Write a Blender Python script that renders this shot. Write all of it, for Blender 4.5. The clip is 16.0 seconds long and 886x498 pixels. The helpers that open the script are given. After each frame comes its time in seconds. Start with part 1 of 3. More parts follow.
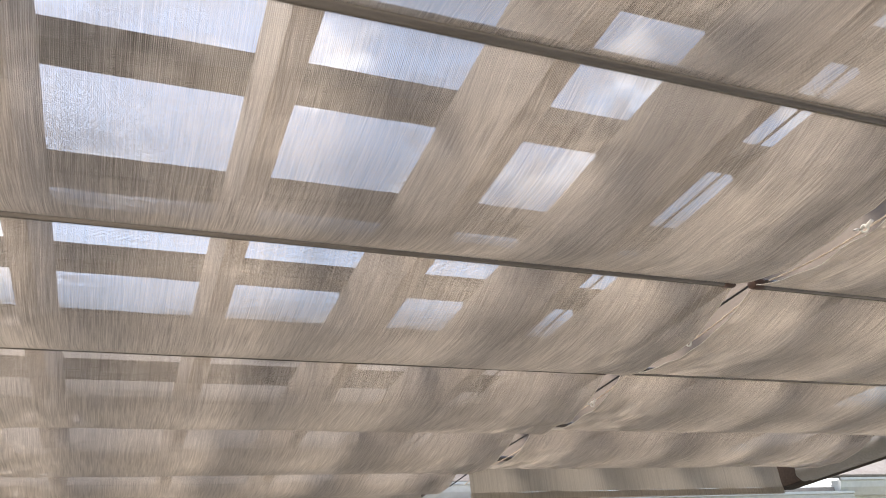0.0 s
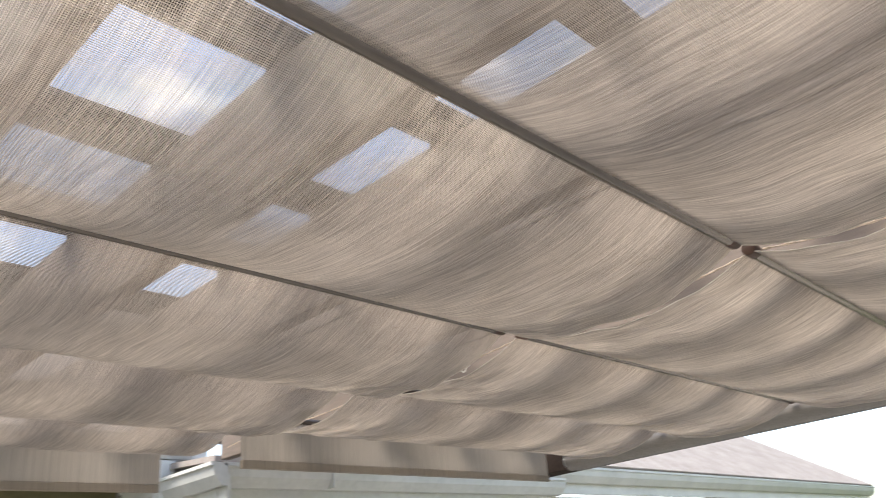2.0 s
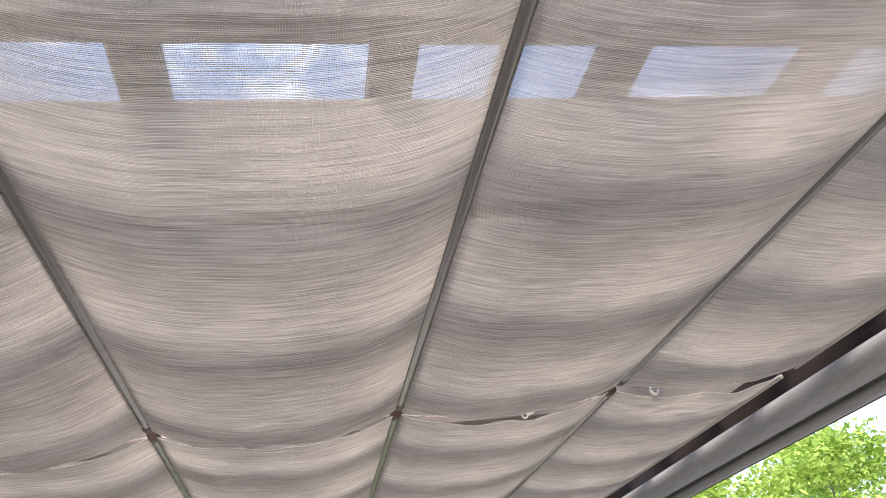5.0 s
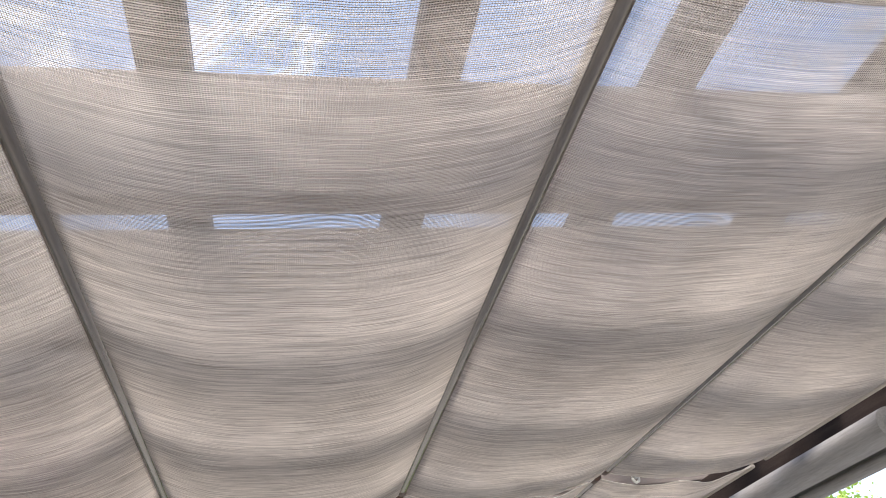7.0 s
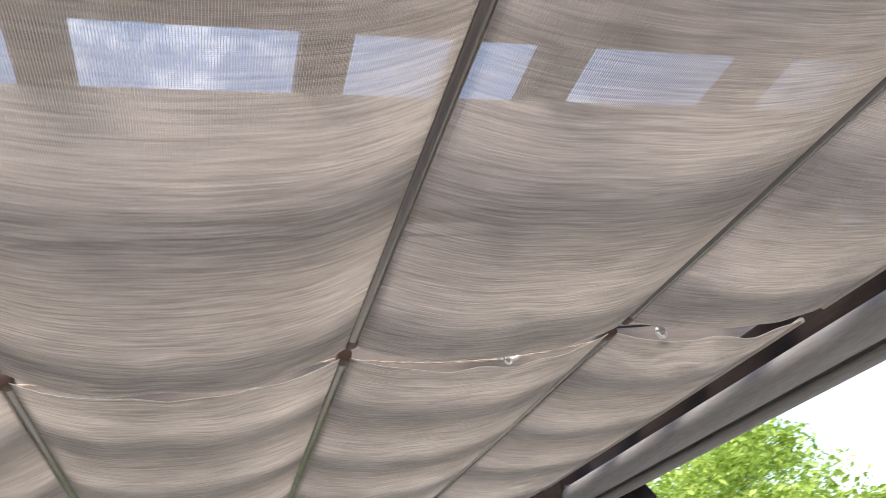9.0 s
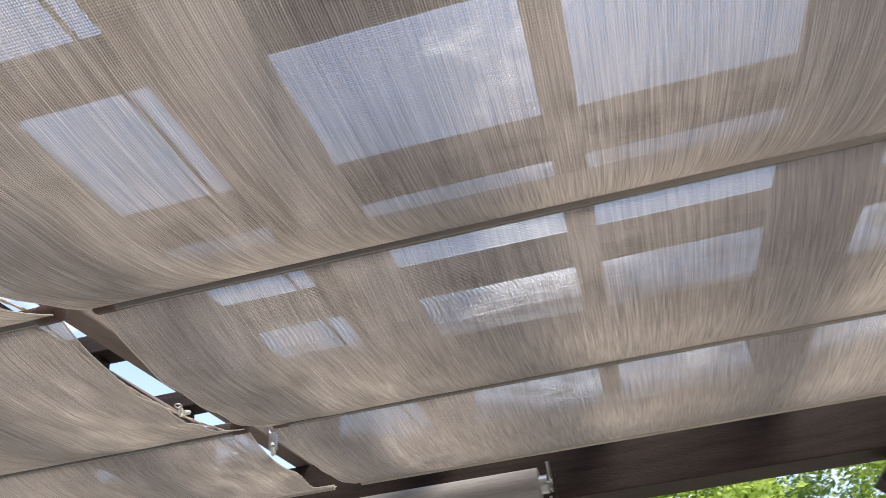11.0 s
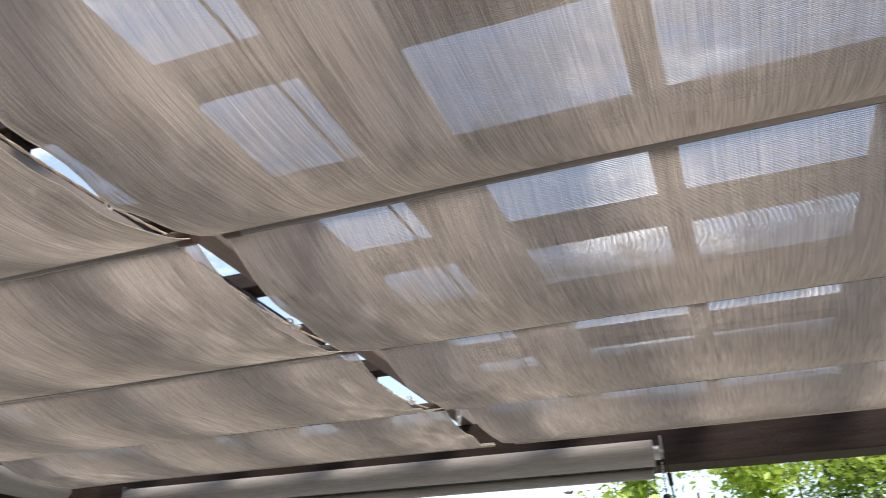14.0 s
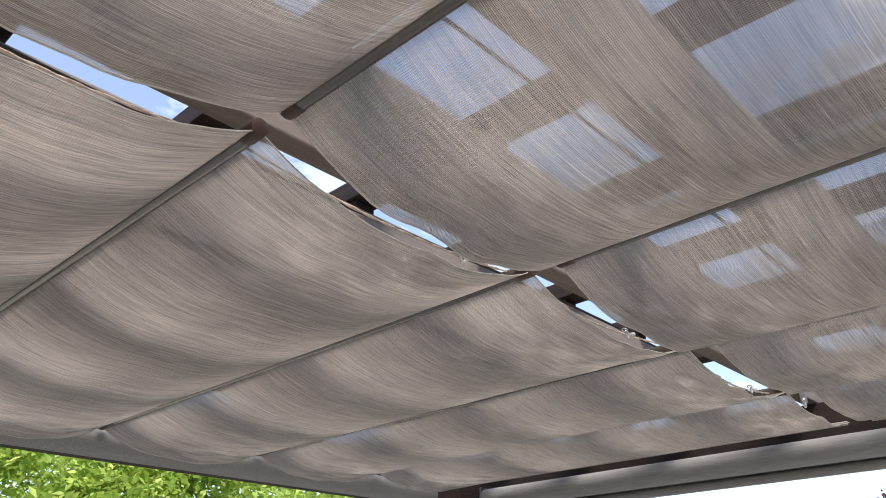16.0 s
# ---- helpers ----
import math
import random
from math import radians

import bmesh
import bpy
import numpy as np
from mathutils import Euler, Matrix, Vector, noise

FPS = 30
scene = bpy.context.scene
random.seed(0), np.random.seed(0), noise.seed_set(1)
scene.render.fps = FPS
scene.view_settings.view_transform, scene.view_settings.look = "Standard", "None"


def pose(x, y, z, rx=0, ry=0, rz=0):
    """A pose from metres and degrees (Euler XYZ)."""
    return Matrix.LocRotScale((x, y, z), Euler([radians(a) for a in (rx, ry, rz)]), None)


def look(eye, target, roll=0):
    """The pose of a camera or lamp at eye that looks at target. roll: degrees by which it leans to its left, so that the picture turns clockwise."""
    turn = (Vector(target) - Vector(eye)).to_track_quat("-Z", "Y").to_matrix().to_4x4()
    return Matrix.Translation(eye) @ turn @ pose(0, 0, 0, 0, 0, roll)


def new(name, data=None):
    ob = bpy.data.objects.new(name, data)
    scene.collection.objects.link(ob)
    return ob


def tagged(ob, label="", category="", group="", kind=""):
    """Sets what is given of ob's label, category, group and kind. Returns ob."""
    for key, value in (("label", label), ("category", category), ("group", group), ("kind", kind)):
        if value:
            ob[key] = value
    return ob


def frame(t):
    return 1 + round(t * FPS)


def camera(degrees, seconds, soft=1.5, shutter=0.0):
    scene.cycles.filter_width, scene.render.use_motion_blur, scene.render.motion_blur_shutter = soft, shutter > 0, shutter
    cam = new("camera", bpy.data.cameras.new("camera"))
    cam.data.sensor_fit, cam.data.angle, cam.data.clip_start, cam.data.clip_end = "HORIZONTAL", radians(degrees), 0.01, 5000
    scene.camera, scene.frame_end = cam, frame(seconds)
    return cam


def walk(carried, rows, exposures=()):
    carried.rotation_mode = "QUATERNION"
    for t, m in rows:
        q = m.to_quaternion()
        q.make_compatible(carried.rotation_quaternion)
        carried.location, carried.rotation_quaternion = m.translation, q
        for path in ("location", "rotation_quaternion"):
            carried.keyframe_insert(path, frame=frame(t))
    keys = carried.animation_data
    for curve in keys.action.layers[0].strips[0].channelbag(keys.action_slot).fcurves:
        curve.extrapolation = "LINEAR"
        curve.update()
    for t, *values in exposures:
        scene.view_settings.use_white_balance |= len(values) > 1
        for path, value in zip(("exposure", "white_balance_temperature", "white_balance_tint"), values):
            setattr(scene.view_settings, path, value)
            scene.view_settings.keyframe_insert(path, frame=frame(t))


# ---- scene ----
cam = camera(59.06, 16.0, soft=0.9, shutter=0.25)
PATH = [
    (0.0, pose(1.375, 0.124, 1.509, 119.01, 5.59, 158.93)),
    (0.5, pose(1.336, -0.037, 1.518, 117.60, 5.38, 156.23)),
    (1.0, pose(1.260, -0.232, 1.661, 116.18, 4.36, 153.02)),
    (1.5, pose(1.267, -0.461, 1.713, 114.17, 3.84, 147.23)),
    (2.0, pose(1.461, -0.688, 1.725, 113.88, 5.55, 134.16)),
    (2.5, pose(1.560, -0.832, 1.706, 115.45, 7.62, 117.46)),
    (3.0, pose(1.566, -1.024, 1.712, 116.76, 6.81, 101.63)),
    (3.5, pose(1.699, -1.202, 1.695, 117.47, 6.09, 89.28)),
    (3.7, pose(1.774, -1.265, 1.665, 118.30, 5.83, 85.95)),
    (6.0, pose(2.048, -1.531, 1.724, 118.72, 8.12, 79.94)),
    (6.5, pose(2.172, -1.552, 1.739, 119.98, 7.53, 79.15)),
    (7.0, pose(2.170, -1.556, 1.713, 122.12, 7.22, 80.02)),
    (7.5, pose(1.987, -1.511, 1.707, 122.39, 8.62, 82.94)),
    (8.0, pose(1.764, -1.412, 1.726, 120.76, 9.23, 86.43)),
    (8.2, pose(1.715, -1.417, 1.723, 119.42, 9.96, 87.17)),
    (10.3, pose(0.740, -1.856, 1.768, 121.52, 8.52, 32.48)),
    (10.5, pose(0.690, -1.933, 1.740, 121.93, 8.95, 25.78)),
    (11.0, pose(0.682, -2.085, 1.732, 121.68, 5.69, 14.27)),
    (11.5, pose(0.693, -2.236, 1.704, 121.71, 3.83, 7.55)),
    (12.0, pose(0.684, -2.416, 1.695, 119.67, 3.58, 2.60)),
    (12.5, pose(0.629, -2.524, 1.686, 118.28, 3.90, -0.40)),
    (13.0, pose(0.652, -2.619, 1.696, 117.63, 3.61, 1.54)),
    (13.5, pose(0.732, -2.696, 1.700, 116.93, 1.97, 10.18)),
    (14.0, pose(0.736, -2.780, 1.681, 116.86, 0.88, 20.57)),
    (14.5, pose(0.717, -2.843, 1.687, 116.33, 0.66, 30.26)),
    (15.0, pose(0.710, -2.890, 1.691, 116.06, 0.61, 37.09)),
    (15.5, pose(0.722, -2.904, 1.692, 116.10, 0.40, 41.30)),
    (16.0, pose(0.733, -2.917, 1.693, 116.14, 0.31, 43.33)),
]
walk(cam, PATH, [(0.0, 1.68, 7350, 11), (1.0, 1.68, 7300, 11), (2.5, 1.74, 7050, 11), (3.5, 1.85, 6450, 11), (8.0, 1.80, 6500, 11), (10.5, 1.50, 6800, 11), (11.5, 1.50, 6900, 11), (13.0, 1.62, 7150, 11), (14.5, 1.40, 6750, 11), (16.0, 1.38, 6600, 11)])

# ---- world, sun ----
SUN_AZ, SUN_EL = radians(-32), radians(56)      # azimuth from +x towards +y (negative: towards the house)
SKY_TURN = radians(90) - SUN_AZ
world = bpy.data.worlds.new("sky")
scene.world = world
world.use_nodes = True
nt = world.node_tree
nt.nodes.clear()
w_out = nt.nodes.new("ShaderNodeOutputWorld")
w_bg = nt.nodes.new("ShaderNodeBackground")
w_sky = nt.nodes.new("ShaderNodeTexSky")
w_sky.sky_type = "NISHITA"
w_sky.sun_disc = False
w_sky.sun_elevation, w_sky.sun_rotation = SUN_EL, SKY_TURN
w_sky.air_density, w_sky.dust_density = 1.0, 1.5
w_co = nt.nodes.new("ShaderNodeTexCoord")
w_map = nt.nodes.new("ShaderNodeMapping")
w_map.inputs["Scale"].default_value = (1.0, 1.0, 1.9)
w_noise = nt.nodes.new("ShaderNodeTexNoise")
w_noise.inputs["Scale"].default_value = 5.0
w_noise.inputs["Detail"].default_value = 7
w_noise.inputs["Roughness"].default_value = 0.56
w_ramp = nt.nodes.new("ShaderNodeValToRGB")
w_ramp.color_ramp.elements[0].position, w_ramp.color_ramp.elements[1].position = 0.56, 0.84
w_mix = nt.nodes.new("ShaderNodeMix")
w_mix.data_type = "RGBA"
w_ramp.color_ramp.elements[0].color = (0.05, 0.05, 0.05, 1)
w_mix.inputs[7].default_value = (9.0, 9.2, 9.9, 1)
w_bg.inputs["Strength"].default_value = 0.125
nt.links.new(w_co.outputs["Generated"], w_map.inputs["Vector"])
nt.links.new(w_map.outputs["Vector"], w_noise.inputs["Vector"])
nt.links.new(w_noise.outputs["Fac"], w_ramp.inputs["Fac"])
nt.links.new(w_ramp.outputs["Color"], w_mix.inputs[0])
nt.links.new(w_sky.outputs["Color"], w_mix.inputs[6])
nt.links.new(w_mix.outputs[2], w_bg.inputs["Color"])
nt.links.new(w_bg.outputs["Background"], w_out.inputs["Surface"])

sun_data = bpy.data.lights.new("sun", "SUN")
sun_data.energy, sun_data.angle, sun_data.color = 1.95, radians(33.0), (1.0, 0.96, 0.90)
sun = new("sun", sun_data)
sun_way = Vector((math.cos(SUN_EL) * math.cos(SUN_AZ), math.cos(SUN_EL) * math.sin(SUN_AZ), math.sin(SUN_EL)))
sun.matrix_world = look(sun_way * 60, (0, 0, 0))

# ---- module: one batten spacing is 0.61 m, the battens hang 2.30 m up ----
U, Z0 = 0.61, 2.30


def at(x, y, z):
    return Vector((x * U, y * U, Z0 + z * U))


# ---- materials ----
def ramp2(nodes, a, b, p0=0.3, p1=0.7):
    r = nodes.new("ShaderNodeValToRGB")
    r.color_ramp.elements[0].position, r.color_ramp.elements[1].position = p0, p1
    r.color_ramp.elements[0].color, r.color_ramp.elements[1].color = (*a, 1), (*b, 1)
    return r


def surface(name, a, b, rough=0.6, scale=8.0, stretch=(1, 1, 1), grain=60.0, bump=0.15, metal=0.0, spec=0.4):
    """Two-scale mottled surface with a fine bump."""
    m = bpy.data.materials.new(name)
    m.use_nodes = True
    n, l = m.node_tree.nodes, m.node_tree.links
    p = n["Principled BSDF"]
    co = n.new("ShaderNodeTexCoord")
    mp = n.new("ShaderNodeMapping")
    mp.inputs["Scale"].default_value = stretch
    l.new(co.outputs["Object"], mp.inputs["Vector"])
    big, fine = n.new("ShaderNodeTexNoise"), n.new("ShaderNodeTexNoise")
    big.inputs["Scale"].default_value, fine.inputs["Scale"].default_value = scale, grain
    big.inputs["Detail"].default_value, fine.inputs["Detail"].default_value = 4, 3
    mix = n.new("ShaderNodeMix")
    mix.inputs[0].default_value = 0.4
    for t, i in ((big, 2), (fine, 3)):
        l.new(mp.outputs["Vector"], t.inputs["Vector"])
        l.new(t.outputs["Fac"], mix.inputs[i])
    r = ramp2(n, a, b)
    l.new(mix.outputs[0], r.inputs["Fac"])
    l.new(r.outputs["Color"], p.inputs["Base Color"])
    bp = n.new("ShaderNodeBump")
    bp.inputs["Strength"].default_value, bp.inputs["Distance"].default_value = bump, 0.004
    l.new(fine.outputs["Fac"], bp.inputs["Height"])
    l.new(bp.outputs["Normal"], p.inputs["Normal"])
    p.inputs["Roughness"].default_value, p.inputs["Metallic"].default_value = rough, metal
    p.inputs["Specular IOR Level"].default_value = spec
    return m


WEAVE = 0.0026      # pitch of the shade cloth's yarns, metres


def mesh_fabric(name, open_share, a, b):
    """Woven shade cloth: part of the light goes straight through the holes, the yarn scatters the rest to both sides."""
    m = bpy.data.materials.new(name)
    m.use_nodes = True
    n, l = m.node_tree.nodes, m.node_tree.links
    n.clear()
    out = n.new("ShaderNodeOutputMaterial")
    co = n.new("ShaderNodeTexCoord")

    def noise_of(scale, detail=3):
        mp, t = n.new("ShaderNodeMapping"), n.new("ShaderNodeTexNoise")
        mp.inputs["Scale"].default_value = scale
        t.inputs["Scale"].default_value, t.inputs["Detail"].default_value = 1.0, detail
        l.new(co.outputs["Object"], mp.inputs["Vector"])
        l.new(mp.outputs["Vector"], t.inputs["Vector"])
        return t
    slub, streak, cloud = noise_of((1050, 11, 3)), noise_of((600, 7, 2)), noise_of((2.2, 3.5, 3.5))
    m1, m2 = n.new("ShaderNodeMix"), n.new("ShaderNodeMix")
    m1.inputs[0].default_value, m2.inputs[0].default_value = 0.36, 0.18
    l.new(slub.outputs["Fac"], m1.inputs[2])
    l.new(streak.outputs["Fac"], m1.inputs[3])
    l.new(m1.outputs[0], m2.inputs[2])
    l.new(cloud.outputs["Fac"], m2.inputs[3])
    r = ramp2(n, a, b, 0.40, 0.60)
    l.new(m2.outputs[0], r.inputs["Fac"])
    bp = n.new("ShaderNodeBump")
    bp.inputs["Strength"].default_value, bp.inputs["Distance"].default_value = 0.25, 0.002
    l.new(m1.outputs[0], bp.inputs["Height"])
    dif, tra, cle = n.new("ShaderNodeBsdfDiffuse"), n.new("ShaderNodeBsdfTranslucent"), n.new("ShaderNodeBsdfTransparent")
    for s in (dif, tra):
        l.new(r.outputs["Color"], s.inputs["Color"])
        l.new(bp.outputs["Normal"], s.inputs["Normal"])
    yarn, cloth = n.new("ShaderNodeMixShader"), n.new("ShaderNodeMixShader")
    yarn.inputs[0].default_value = 0.5
    l.new(dif.outputs[0], yarn.inputs[1])
    l.new(tra.outputs[0], yarn.inputs[2])
    # the holes of the weave: open squares between the yarns of both directions
    sep = n.new("ShaderNodeSeparateXYZ")
    l.new(co.outputs["Object"], sep.inputs[0])
    side = math.sqrt(open_share)
    both = n.new("ShaderNodeMath")
    both.operation = "MULTIPLY"
    sway = n.new("ShaderNodeTexNoise")      # the yarns wander a little
    sway.inputs["Scale"].default_value, sway.inputs["Detail"].default_value = 22.0, 1.0
    l.new(co.outputs["Object"], sway.inputs["Vector"])
    for axis in (0, 1):
        drift = n.new("ShaderNodeMath")
        drift.operation = "MULTIPLY_ADD"
        drift.inputs[1].default_value = 0.0018
        l.new(sway.outputs["Fac"], drift.inputs[0])
        l.new(sep.outputs[axis], drift.inputs[2])
        pp, mr = n.new("ShaderNodeMath"), n.new("ShaderNodeMapRange")
        pp.operation = "PINGPONG"
        pp.inputs[1].default_value = WEAVE / 2
        l.new(drift.outputs[0], pp.inputs[0])
        edge = (1 - side) * WEAVE / 2
        mr.inputs["From Min"].default_value, mr.inputs["From Max"].default_value = edge - 0.00006, edge + 0.00006
        mr.inputs["To Min"].default_value = 0.15
        l.new(pp.outputs[0], mr.inputs["Value"])
        l.new(mr.outputs[0], both.inputs[axis])
    ml = n.new("ShaderNodeMapRange")
    ml.inputs["From Min"].default_value, ml.inputs["From Max"].default_value = 0.3, 0.7
    ml.inputs["To Min"].default_value, ml.inputs["To Max"].default_value = 1.0, 0.84
    l.new(m1.outputs[0], ml.inputs["Value"])
    lot = n.new("ShaderNodeMath")
    lot.operation = "MULTIPLY"
    l.new(both.outputs[0], lot.inputs[0])
    l.new(ml.outputs[0], lot.inputs[1])
    if open_share:
        l.new(lot.outputs[0], cloth.inputs[0])
    else:
        cloth.inputs[0].default_value = 0.0
    l.new(yarn.outputs[0], cloth.inputs[1])
    l.new(cle.outputs[0], cloth.inputs[2])
    l.new(cloth.outputs[0], out.inputs["Surface"])
    return m


def leaf_material(name, a, b):
    m = bpy.data.materials.new(name)
    m.use_nodes = True
    n, l = m.node_tree.nodes, m.node_tree.links
    n.clear()
    out, geo = n.new("ShaderNodeOutputMaterial"), n.new("ShaderNodeNewGeometry")
    r = ramp2(n, a, b, 0.0, 1.0)
    l.new(geo.outputs["Random Per Island"], r.inputs["Fac"])
    dif, tra, mx = n.new("ShaderNodeBsdfPrincipled"), n.new("ShaderNodeBsdfTranslucent"), n.new("ShaderNodeMixShader")
    dif.inputs["Roughness"].default_value = 0.45
    mx.inputs[0].default_value = 0.45
    l.new(r.outputs["Color"], dif.inputs["Base Color"])
    l.new(r.outputs["Color"], tra.inputs["Color"])
    l.new(dif.outputs[0], mx.inputs[1])
    l.new(tra.outputs[0], mx.inputs[2])
    l.new(mx.outputs[0], out.inputs["Surface"])
    return m


FABRIC = mesh_fabric("shade_cloth", 0.64, (0.50, 0.45, 0.405), (0.86, 0.783, 0.712))
YARN = mesh_fabric("raised_yarn", 0.0, (0.37, 0.333, 0.302), (0.72, 0.655, 0.597))
VALANCE = mesh_fabric("valance_cloth", 0.0, (0.38, 0.34, 0.30), (0.58, 0.525, 0.47))
POCKET = surface("batten_pocket_cloth", (0.36, 0.32, 0.27), (0.48, 0.43, 0.37), 0.85, 6, (60, 60, 60), 3, 0.2)
TUBE = surface("batten_tube", (0.15, 0.13, 0.117), (0.21, 0.187, 0.17), 0.17, 10, (1, 8, 8), 90, 0.03, metal=0.6, spec=0.6)
CAP = surface("red_brown_wood_end", (0.045, 0.024, 0.018), (0.10, 0.055, 0.042), 0.45, 30)
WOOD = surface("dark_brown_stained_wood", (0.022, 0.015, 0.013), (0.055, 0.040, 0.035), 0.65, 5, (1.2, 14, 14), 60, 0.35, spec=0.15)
# lighter than WOOD: sun on the rafter sides is put into the colour
WOOD_Y = surface("sunlit_brown_rafter", (0.145, 0.117, 0.10), (0.245, 0.202, 0.175), 0.6, 5, (14, 1.2, 14), 60, 0.35)
SHADE = surface("grey_roller_shade_cloth", (0.25, 0.237, 0.23), (0.37, 0.352, 0.34), 0.8, 4, (3, 40, 40), 12, 0.2)
CORD = surface("pale_edge_stitching", (0.50, 0.46, 0.41), (0.74, 0.70, 0.64), 0.9, 200, (1, 1, 1), 400, 0.3)
METAL = surface("zinc_plated_steel", (0.45, 0.45, 0.45), (0.62, 0.62, 0.62), 0.35, 20, metal=0.9)
CABLE = surface("dark_cable_sheath", (0.03, 0.03, 0.035), (0.06, 0.06, 0.065), 0.5, 20)
PLASTIC = surface("white_plastic", (0.70, 0.69, 0.66), (0.84, 0.83, 0.80), 0.4, 20)
DARK = surface("black_plastic", (0.015, 0.015, 0.016), (0.03, 0.03, 0.03), 0.4, 30)
ROPE = surface("tan_twisted_rope", (0.52, 0.42, 0.34), (0.78, 0.68, 0.58), 0.9, 120, (1, 1, 1), 300, 0.6)
WHITE = surface("white_painted_metal", (0.54, 0.555, 0.54), (0.72, 0.73, 0.715), 0.45, 3, (1, 1, 1), 30, 0.08)
SIDING = surface("sage_grey_siding", (0.30, 0.31, 0.25), (0.40, 0.41, 0.34), 0.7, 3, (1, 1, 1), 40, 0.15)
OLIVE = surface("olive_wall_paint", (0.16, 0.15, 0.08), (0.24, 0.22, 0.12), 0.75, 2, (1, 1, 1), 30, 0.12)
SHINGLE_DARK = surface("dark_brown_shingle", (0.14, 0.12, 0.112), (0.27, 0.24, 0.225), 0.9, 6, (1, 1, 1), 60, 0.5)
# wing and low roofs: paler than SHINGLE_DARK, grazing sun and haze in the colour
SHINGLE = surface("sunlit_grey_shingle", (0.26, 0.228, 0.21), (0.42, 0.38, 0.357), 0.9, 6, (1, 1, 1), 60, 0.5)
CONCRETE = surface("patio_concrete", (0.29, 0.27, 0.24), (0.40, 0.375, 0.335), 0.9, 1.2, (1, 1, 1), 40, 0.3)
GRASS = surface("lawn", (0.06, 0.075, 0.03), (0.12, 0.13, 0.065), 0.9, 0.6, (1, 1, 1), 20, 0.6)
BARK = surface("grey_brown_bark", (0.09, 0.075, 0.06), (0.20, 0.17, 0.14), 0.9, 4, (6, 6, 1), 40, 0.6)
LEAF = leaf_material("bright_green_leaf", (0.19, 0.31, 0.035), (0.55, 0.66, 0.15))
LEAF_DEEP = leaf_material("deep_green_leaf", (0.05, 0.10, 0.03), (0.17, 0.26, 0.08))
LEAF_PLUM = leaf_material("plum_leaf", (0.03, 0.012, 0.022), (0.09, 0.04, 0.06))
GLASS = bpy.data.materials.new("window_glass")
GLASS.use_nodes = True
GLASS.node_tree.nodes["Principled BSDF"].inputs["Base Color"].default_value = (0.02, 0.025, 0.03, 1)
GLASS.node_tree.nodes["Principled BSDF"].inputs["Roughness"].default_value = 0.05


# ---- mesh helpers ----
def part(name, bm, material, parent=None, label="", smooth=False):
    me = bpy.data.meshes.new(name)
    bm.normal_update()
    bm.to_mesh(me)
    bm.free()
    me.materials.append(material)
    if smooth:
        me.shade_smooth()
        me.set_sharp_from_angle(angle=radians(40))
    ob = new(name, me)
    ob.parent = parent
    return tagged(ob, label)


def thing(name, label, category, place=(0, 0, 0), group="", kind=""):
    ob = new(name)
    ob.location = place
    return tagged(ob, label, category, group, kind)


def box(lo, hi, bevel=0.0, bm=None):
    bm = bm or bmesh.new()
    lo, hi = Vector(lo), Vector(hi)
    mid, size = (lo + hi) / 2, hi - lo
    got = bmesh.ops.create_cube(bm, size=1.0, matrix=Matrix.Translation(mid) @ Matrix.Diagonal((*size, 1)))
    if bevel:
        edges = {e for v in got["verts"] for e in v.link_edges}
        bmesh.ops.bevel(bm, geom=list(edges), offset=bevel, segments=2, profile=0.6, affect="EDGES")
    return bm


def rod(a, b, r, seg=16, bm=None, r2=None, caps=True):
    bm = bm or bmesh.new()
    a, b = Vector(a), Vector(b)
    m = Matrix.Translation((a + b) / 2) @ (b - a).to_track_quat("Z", "Y").to_matrix().to_4x4()
    bmesh.ops.create_cone(bm, cap_ends=caps, segments=seg, radius1=r, radius2=r if r2 is None else r2, depth=(b - a).length, matrix=m)
    return bm


def tube_along(points, r, seg=8, bm=None):
    """A round tube that follows a line of points."""
    bm = bm or bmesh.new()
    rings = []
    for i, p in enumerate(points):
        d = (points[min(i + 1, len(points) - 1)] - points[max(i - 1, 0)]).normalized()
        q = d.to_track_quat("Z", "Y")
        rings.append([bm.verts.new(p + q @ Vector((r * math.cos(k * math.tau / seg), r * math.sin(k * math.tau / seg), 0))) for k in range(seg)])
    for a, b in zip(rings, rings[1:]):
        for k in range(seg):
            bm.faces.new((a[k], a[(k + 1) % seg], b[(k + 1) % seg], b[k]))
    bm.faces.new(rings[0][::-1])
    bm.faces.new(rings[-1])
    return bm


def ring(centre, normal, r, wire, bm=None, seg=18):
    q = Vector(normal).to_track_quat("Z", "Y")
    pts = [Vector(centre) + q @ Vector((r * math.cos(k * math.tau / seg), r * math.sin(k * math.tau / seg), 0)) for k in range(seg + 1)]
    return tube_along(pts, wire, 6, bm)


# ---- ground ----
bm = bmesh.new()
bmesh.ops.create_grid(bm, x_segments=60, y_segments=60, size=400)
ground = part("ground", bm, GRASS)
tagged(ground, "green lawn reaching to the horizon", "ground", kind="structure")
# out of view: added slab, sized and toned for bounce light and batten reflections
patio = part("patio", box((-7.6, -9.0, -0.1), (5.4, 3.4, 0.012), 0.004), CONCRETE)
tagged(patio, "unseen pale grey concrete slab under the pergola, added for bounce light", "patio", kind="structure")

# ---- pergola ----
XL, XR = -3.20, 3.08          # inner faces of the side beams, in modules
pergola = thing("pergola", "dark brown stained timber pergola with deep rafters and flat purlins", "pergola")
Y_HOUSE = -6.35


def member(name, lo, hi, mat, label=""):
    return part(name, box(at(*lo), at(*hi), 0.004), mat, pergola, label)


